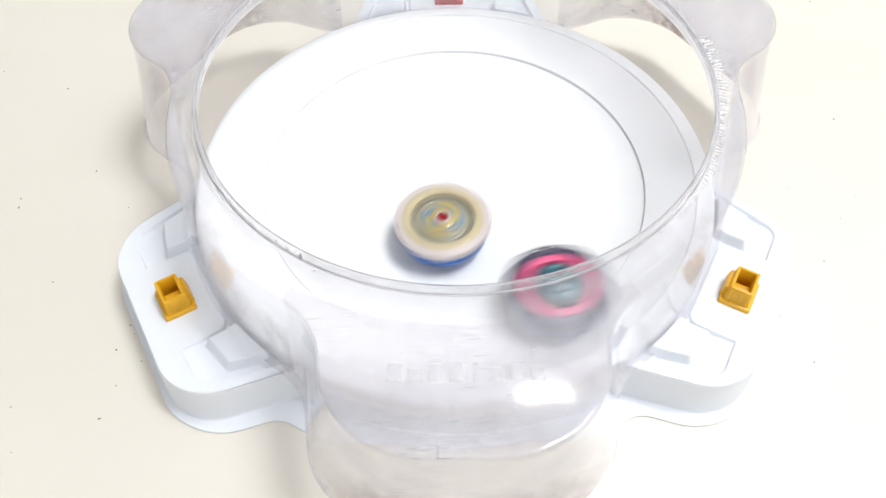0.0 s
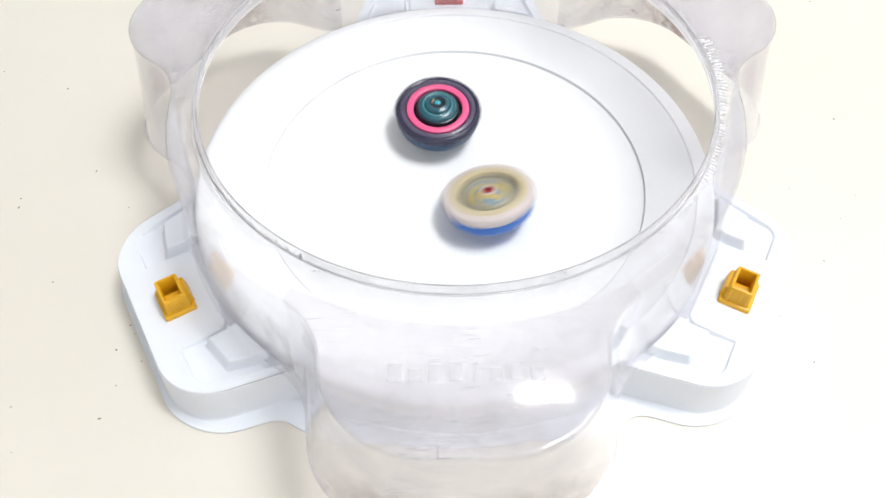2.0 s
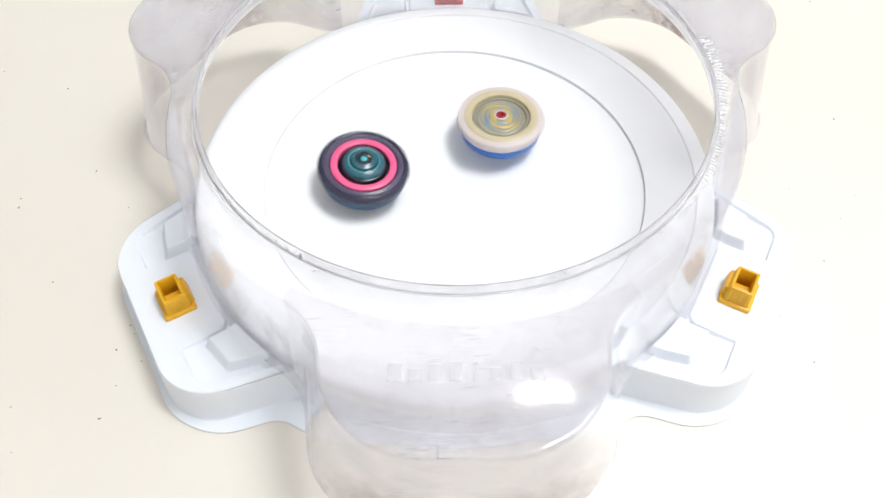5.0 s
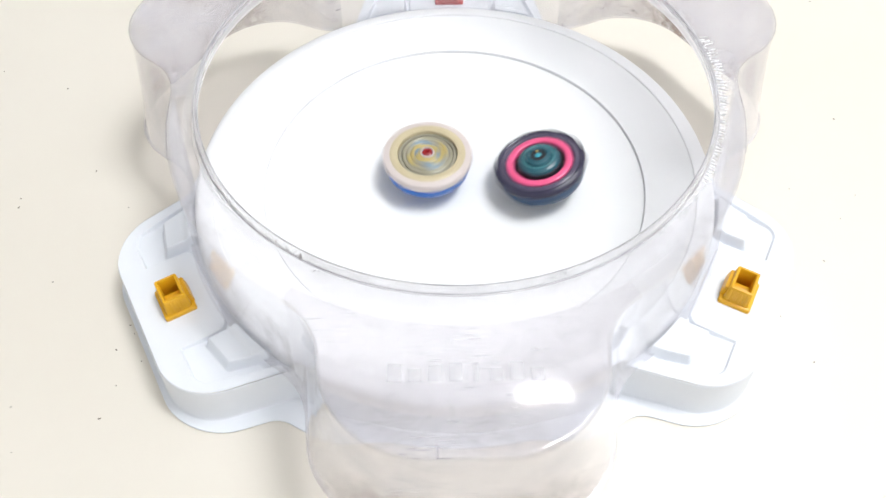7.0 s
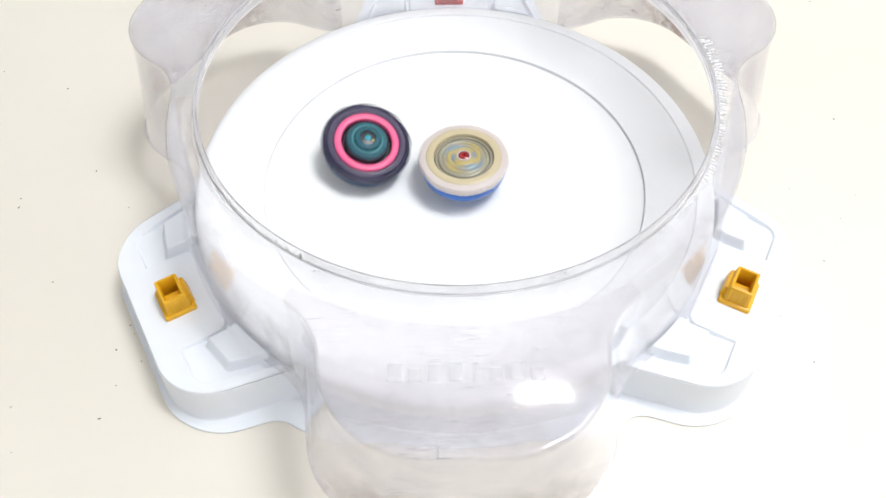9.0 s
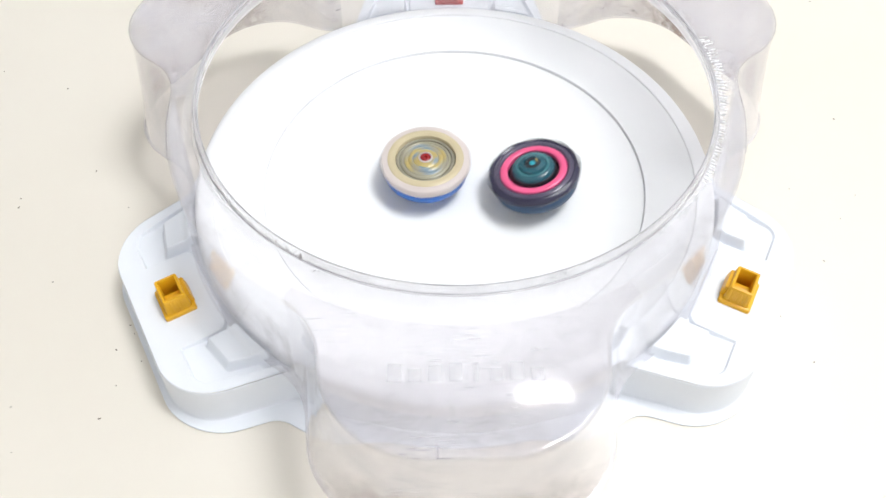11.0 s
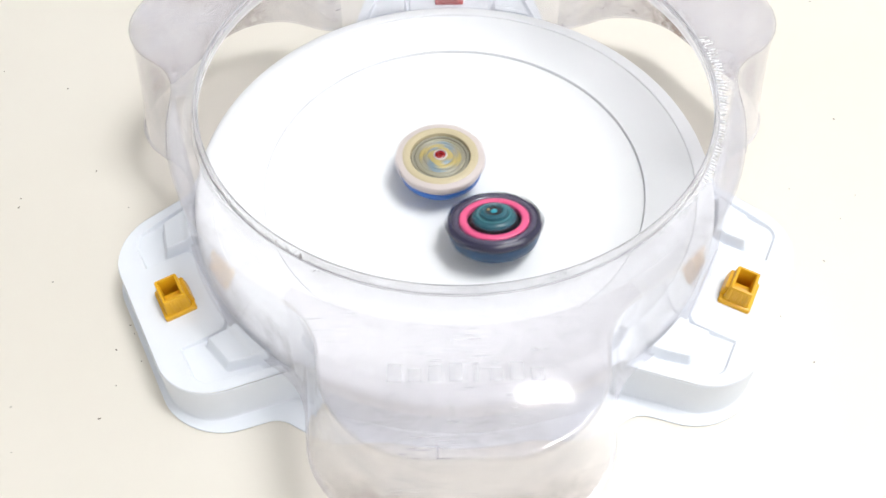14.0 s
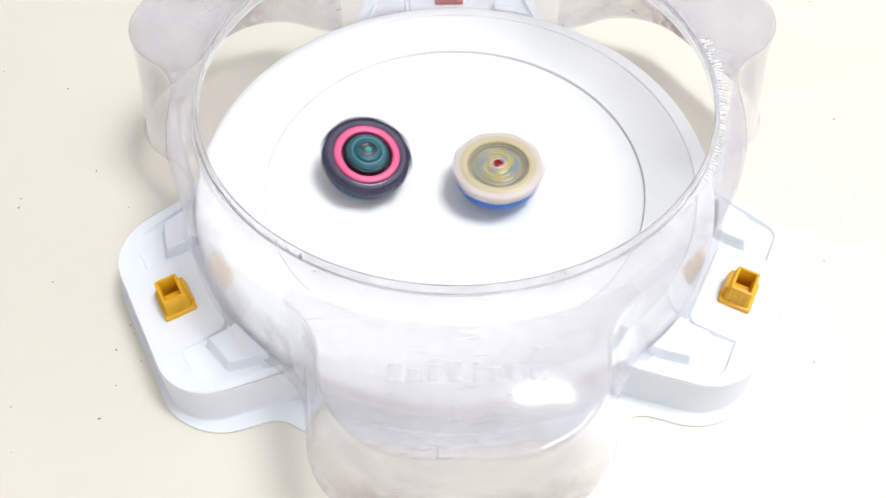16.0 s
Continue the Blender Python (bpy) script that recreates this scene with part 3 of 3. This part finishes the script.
def spin_rows(rows, turn, slow, hops=((0, 0),)):
    """Rows of seconds, millimetres on the dish and degrees of lean, filled in step by step with the top's slowing spin; hops are seconds and millimetres by which it leaps off the dish."""
    out = []
    a = np.array(rows, float)
    tt = a[:, 0]
    slope = np.gradient(a[:, 1:], tt, axis=0)
    for f in range(16 * FPS + 1):
        t = f / FPS
        i = min(max(int(np.searchsorted(tt, t, side="right")) - 1, 0), len(tt) - 2)
        h = tt[i + 1] - tt[i]
        s = min(max((t - tt[i]) / h, 0), 1)
        x, y, lx, ly = ((2 * s ** 3 - 3 * s ** 2 + 1) * a[i, 1:] + (s ** 3 - 2 * s ** 2 + s) * h * slope[i]
                        + (3 * s ** 2 - 2 * s ** 3) * a[i + 1, 1:] + (s ** 3 - s ** 2) * h * slope[i + 1])
        x, y = x / 1000, y / 1000
        up = float(np.interp(t, [h[0] for h in hops], [h[1] for h in hops])) / 1000
        axis = Vector((radians(lx), radians(ly), 1)).normalized()
        lean = Vector((0, 0, 1)).rotation_difference(axis).to_matrix().to_4x4()
        out.append((t, Matrix.Translation((x, y, dish_height(math.hypot(x, y)) + up)) @ lean @ Matrix.Rotation(radians((turn - slow * f / 2) * f), 4, "Z")))
    return out


def motions():
    walk(GOLD_TOP, spin_rows([
        (0, -6.7, -39.4, -0.9, 1.3), (0.1, 6.5, -22.3, -0.9, 1.3), (0.2, 11.0, 7.0, -0.9, 1.3), (0.3, -2.9, 38.6, -0.9, 1.3), (0.4, -22.8, 50.9, -0.9, 1.3), (0.5, -2.4, 35.7, -0.9, 1.3),
        (0.6, 20.4, 16.1, -0.9, 1.3), (0.7, 37.1, 8.9, -0.9, 1.3), (0.8, 45.3, -0.3, -0.9, 1.3), (0.9, 39.5, -22.4, -1.6, 2.3), (1, 23.1, -61.6, -2.3, 3.4), (1.1, 11.5, -74.6, -3.8, 5.4),
        (1.2, 4.6, -69.0, -5.8, 8.4), (1.3, 1.9, -78.6, -8.0, 11.5), (1.4, 4.5, -86.6, -9.0, 13.0), (1.5, 12.0, -80.3, -9.0, 13.0), (1.6, 26.0, -55.9, -9.0, 13.0), (1.7, 35.6, -24.5, -9.0, 13.0),
        (1.8, 40.4, -6.0, -9.0, 13.0), (1.9, 39.6, -16.6, -9.0, 13.0), (2, 22.0, -24.2, -9.0, 13.0), (2.1, 0.8, -34.3, -9.0, 13.0), (2.2, -16.6, -40.9, -8.1, 11.7), (2.3, -22.0, -40.5, -7.2, 10.4),
        (2.4, -15.6, -35.4, -6.3, 9.1), (2.5, -6.2, -42.3, -5.4, 7.8), (2.6, 7.3, -43.8, -4.5, 6.5), (2.7, 6.4, -38.9, -3.9, 5.7), (2.8, -3.0, -29.3, -3.4, 4.9), (2.9, 0.1, -36.0, -2.8, 4.1),
        (3, -3.4, -29.2, -2.2, 3.2), (3.1, -3.5, -13.2, -1.7, 2.4), (3.2, 6.0, -11.9, -1.1, 1.6), (3.3, 14.6, -10.7, -0.6, 0.8), (3.4, 19.6, -11.9, 0.0, 0.0), (3.5, 21.8, -2.8, 0.0, 0.0),
        (3.6, 55.1, 5.0, 0.0, 0.0), (3.7, 66.6, 22.5, 0.0, 0.0), (3.8, 53.7, 41.1, 0.0, 0.0), (3.9, 21.3, 44.2, 0.0, 0.0), (4, 10.3, 24.2, 0.0, 0.0), (4.1, 28.3, 0.5, 0.0, 0.0),
        (4.2, 47.8, -8.3, 0.0, 0.0), (4.5, 54.4, 10.4, 0.0, 0.0), (4.9, 35.9, 36.6, 0.0, 0.0), (5.3, 8.6, 30.0, 0.0, 0.0), (5.7, 5.4, 6.1, 0.0, 0.0), (6, 13.0, -2.6, 0.0, 0.0),
        (6.3, 12.2, -6.9, 0.0, 0.0), (6.4, 10.1, 18.3, 0.0, 0.0), (6.5, 8.4, 30.5, 0.0, 0.0), (6.6, 0.2, 24.5, 0.0, 0.0), (6.7, -10.9, 11.4, 0.0, 0.0), (6.8, -16.3, 3.0, 0.0, 0.0),
        (6.9, -15.4, 1.8, 0.0, 0.0), (7, -15.3, 10.0, 0.0, 0.0), (7.1, -16.3, 17.4, 0.0, 0.0), (7.2, -11.9, 10.2, 0.0, 0.0), (7.3, -7.4, 1.9, 0.0, 0.0), (7.4, -3.1, -1.7, 0.0, 0.0),
        (7.5, 0.0, -1.3, 0.0, 0.0), (7.6, 0.6, 1.8, 0.0, 0.0), (7.7, -7.4, -0.5, 0.0, 0.0), (7.8, -11.9, -1.7, 0.0, 0.0), (7.9, -11.1, -6.4, 0.0, 0.0), (8, -9.4, -7.1, 0.0, 0.0),
        (8.1, -6.6, -7.6, 0.0, 0.0), (8.2, -3.2, -7.6, 0.0, 0.0), (8.3, 0.2, -15.8, 0.0, 0.0), (8.4, 6.4, -16.0, 0.0, 0.0), (8.5, 12.1, -10.8, 0.0, 0.0), (8.6, 12.9, -4.5, 0.0, 0.0),
        (8.7, 9.6, 2.7, 0.0, 0.0), (8.8, 5.3, 7.7, 0.0, 0.0), (8.9, 3.5, 8.8, 0.0, 0.0), (9, 5.8, 7.3, 0.0, 0.0), (9.1, 4.4, 7.7, 0.0, 0.0), (9.2, 2.5, 6.6, 0.0, 0.0),
        (9.5, 3.2, 5.0, 0.0, 0.0), (9.9, -2.3, 8.2, 0.0, 0.0), (10.3, -8.8, 10.4, 0.0, 0.0), (10.7, -14.2, 8.2, 0.0, 0.0), (11, -16.4, 6.1, 0.0, 0.0), (11.3, -23.8, 3.9, 0.0, 0.0),
        (11.4, -22.6, 2.9, 0.0, 0.0), (11.5, -18.8, -2.6, 0.0, 0.0), (11.6, -13.7, -2.8, 0.0, 0.0), (11.7, -8.4, -4.0, 0.0, 0.0), (11.8, -3.9, -6.4, 0.0, 0.0), (11.9, -2.4, -12.3, 0.0, 0.0),
        (12, 2.2, -13.0, 0.0, 0.0), (12.2, 10.1, -6.7, 0.0, 0.0), (12.4, 9.6, 2.7, 0.0, 0.0), (12.5, 11.2, 4.4, 0.0, 0.0), (12.6, 13.3, 5.0, 0.0, 0.0), (12.8, 8.9, 8.7, 0.0, 0.0),
        (13, 8.8, 8.4, 0.0, 0.0), (13.2, 13.5, 12.1, 0.0, 0.0), (13.4, 9.0, 12.3, 0.0, 0.0), (13.5, 5.3, 9.2, 0.0, 0.0), (13.6, 5.5, 13.6, 0.0, 0.0), (13.8, -0.1, 11.3, 0.0, 0.0),
        (14, -7.8, 8.2, 0.0, 0.0), (14.2, -15.4, 6.6, 0.0, 0.0), (14.4, -12.8, 1.9, 0.0, 0.0), (14.5, -10.4, -2.4, 0.0, 0.0), (14.6, -19.9, -5.3, 0.0, 0.0), (14.8, -22.5, -12.5, 0.0, 0.0),
        (15, -11.9, -12.4, 0.0, 0.0), (15.1, -4.0, -7.6, 0.0, 0.0), (15.2, 1.3, -7.7, 0.0, 0.0), (15.3, 4.8, -10.1, 0.0, 0.0), (15.4, 8.7, -20.8, 0.0, 0.0), (15.5, 14.5, -23.9, 0.0, 0.0),
        (15.6, 15.7, -21.0, 0.0, 0.0), (15.7, 15.0, -16.3, 0.0, 0.0), (15.8, 12.8, -6.8, 0.0, 0.0), (15.9, 14.8, -2.3, 0.0, 0.0), (16, 25.4, 0.3, 0.0, 0.0)
    ], 88, 0.065))
    walk(PINK_TOP, spin_rows([
        (0, 50.5, -90.3, -2.4, 4.6), (0.1, -14.1, -97.7, 1.0, 4.8), (0.2, -71.1, -68.5, 3.8, 3.2), (0.3, -99.5, -6.9, 4.3, 0.0), (0.4, -90.0, 40.7, 3.1, -3.2), (0.5, -54.7, 81.9, 1.4, -5.6),
        (0.6, -5.4, 87.7, 0.1, -7.1), (0.7, 35.8, 75.0, -1.0, -6.6), (0.8, 59.7, 56.6, -1.6, -6.0), (0.9, 64.1, 32.9, -1.7, -5.4), (1, 61.0, 20.1, -1.6, -5.0), (1.1, 44.1, -0.6, -1.1, -4.5),
        (1.2, 19.6, -12.8, -0.5, -4.2), (1.3, -3.8, 12.9, 0.1, -4.9), (1.4, -16.3, 46.2, 0.4, -5.8), (1.5, -15.3, 60.4, 0.4, -6.1), (1.6, -4.9, 58.9, 0.1, -6.1), (1.7, 5.5, 50.2, -0.2, -5.8),
        (1.8, 1.5, 45.5, -0.1, -5.7), (1.9, -8.8, 48.0, 0.2, -5.8), (2, -9.0, 47.6, 0.2, -5.8), (2.1, -8.0, 39.5, 0.2, -5.6), (2.2, -9.0, 31.0, 0.2, -5.4), (2.3, -12.8, 22.6, 0.3, -5.1),
        (2.4, -18.2, 14.1, 0.5, -4.9), (2.5, -26.6, 17.6, 0.7, -5.0), (2.6, -34.6, 15.8, 0.9, -5.0), (2.7, -36.4, 12.2, 0.9, -4.9), (2.8, -38.1, 10.9, 1.0, -4.9), (2.9, -47.7, 27.0, 1.2, -5.3),
        (3, -39.6, 31.0, 1.0, -5.4), (3.1, -33.1, 29.2, 0.8, -5.3), (3.2, -31.2, 28.0, 0.8, -5.3), (3.3, -25.7, 23.5, 0.6, -5.2), (3.4, -24.7, 18.7, 0.6, -5.1), (3.5, -25.6, 13.6, 0.6, -4.9),
        (3.6, -62.0, 23.3, 1.6, -5.2), (3.7, -69.7, 31.8, 1.8, -5.1), (3.8, -62.9, 39.7, 1.6, -5.0), (3.9, -52.0, 41.8, 1.3, -4.7), (4, -54.7, 41.5, 1.4, -4.4), (4.1, -52.7, 32.0, 1.9, -4.2),
        (4.2, -37.9, 25.9, 1.7, -4.0), (4.5, -36.2, 21.6, 2.7, -4.1), (4.8, -49.4, 10.8, 5.3, -3.3), (5.2, -55.0, -11.3, 8.6, -0.3), (5.6, -39.8, -39.3, 8.8, 6.6), (6, -9.1, -55.8, 4.6, 15.0),
        (6.3, 14.3, -71.2, 0.5, 24.7), (6.4, 15.6, -65.9, -0.2, 23.0), (6.5, 20.2, -59.8, -1.7, 21.2), (6.6, 27.8, -53.2, -4.0, 19.5), (6.7, 31.9, -39.1, -5.9, 15.0), (6.8, 38.1, -24.9, -8.4, 10.5),
        (6.9, 43.1, -14.6, -10.2, 7.3), (7, 54.0, 0.0, -13.9, 3.1), (7.1, 68.8, 4.8, -17.9, 2.7), (7.2, 71.4, 9.9, -18.9, 1.1), (7.3, 71.7, 12.7, -19.1, 0.1), (7.4, 67.1, 15.0, -18.1, -1.1),
        (7.5, 57.6, 22.7, -16.2, -4.7), (7.6, 51.5, 28.8, -15.0, -7.3), (7.7, 48.2, 36.4, -14.6, -10.4), (7.8, 41.3, 40.2, -13.1, -12.3), (7.9, 32.2, 44.2, -11.0, -14.4), (8, 20.2, 49.0, -8.2, -17.2),
        (8.1, 10.5, 49.2, -5.8, -18.1), (8.2, -0.8, 53.4, -3.2, -20.8), (8.3, -8.9, 61.7, -1.7, -24.7), (8.4, -17.6, 57.7, 0.7, -24.0), (8.5, -28.1, 59.4, 3.3, -25.6), (8.6, -33.4, 52.2, 5.1, -23.4),
        (8.7, -39.7, 47.9, 7.0, -22.4), (8.8, -43.9, 39.9, 8.6, -19.8), (8.9, -47.4, 30.5, 10.5, -16.8), (9, -55.4, 23.1, 12.9, -14.9), (9.1, -55.3, 10.8, 13.6, -10.4), (9.2, -59.9, 0.6, 15.0, -7.5),
        (9.5, -51.0, -13.2, 13.6, -1.4), (9.8, -40.0, -34.1, 12.0, 6.9), (10.1, -16.8, -47.0, 6.9, 13.6), (10.4, 10.8, -48.5, 0.0, 16.5), (10.7, 35.2, -32.8, -7.1, 13.0), (11, 49.6, -6.5, -12.4, 5.0),
        (11.3, 67.2, 10.2, -17.9, 0.6), (11.4, 67.1, 15.0, -18.1, -1.1), (11.5, 57.1, 23.5, -16.1, -5.0), (11.6, 50.2, 26.2, -14.5, -6.6), (11.7, 40.7, 33.2, -12.5, -9.8), (11.8, 30.0, 41.7, -10.3, -13.7),
        (11.9, 20.3, 52.5, -8.5, -18.5), (12, 9.6, 57.8, -6.1, -21.2), (12.2, -8.1, 56.0, -1.5, -22.1), (12.4, -27.1, 49.3, 3.5, -21.4), (12.5, -36.4, 41.1, 6.4, -19.2), (12.6, -44.9, 33.6, 9.0, -17.3),
        (12.8, -52.0, 13.9, 12.2, -11.1), (13, -55.0, -8.8, 14.3, -3.3), (13.2, -48.7, -27.0, 13.8, 3.7), (13.4, -30.8, -41.7, 10.2, 10.4), (13.5, -20.6, -47.1, 7.9, 13.3), (13.6, -13.2, -52.7, 6.4, 15.9),
        (13.8, 5.4, -52.6, 1.7, 17.8), (14, 21.9, -45.6, -2.9, 16.7), (14.2, 36.4, -31.7, -7.4, 13.1), (14.4, 43.4, -11.8, -10.5, 6.3), (14.5, 45.0, -1.9, -11.5, 3.0), (14.6, 61.1, 14.6, -16.6, -1.5),
        (14.8, 64.5, 28.0, -18.3, -5.9), (15, 48.2, 36.4, -14.6, -10.4), (15.1, 36.0, 39.4, -11.7, -12.4), (15.2, 24.0, 45.1, -9.0, -15.4), (15.3, 10.5, 47.7, -5.7, -17.6), (15.4, -1.9, 51.4, -2.8, -19.9),
        (15.5, -11.6, 49.0, -0.2, -19.9), (15.6, -21.1, 45.1, 2.5, -19.4), (15.7, -30.6, 36.6, 5.4, -17.2), (15.8, -34.9, 25.4, 7.2, -13.7), (15.9, -46.0, 16.9, 10.5, -11.5), (16, -54.9, 12.4, 13.1, -10.8)
    ], 88, 0.05, ((0.3, 0), (0.4, 4), (0.5, 16), (0.6, 10), (0.7, 5), (0.8, 0))))


motions()
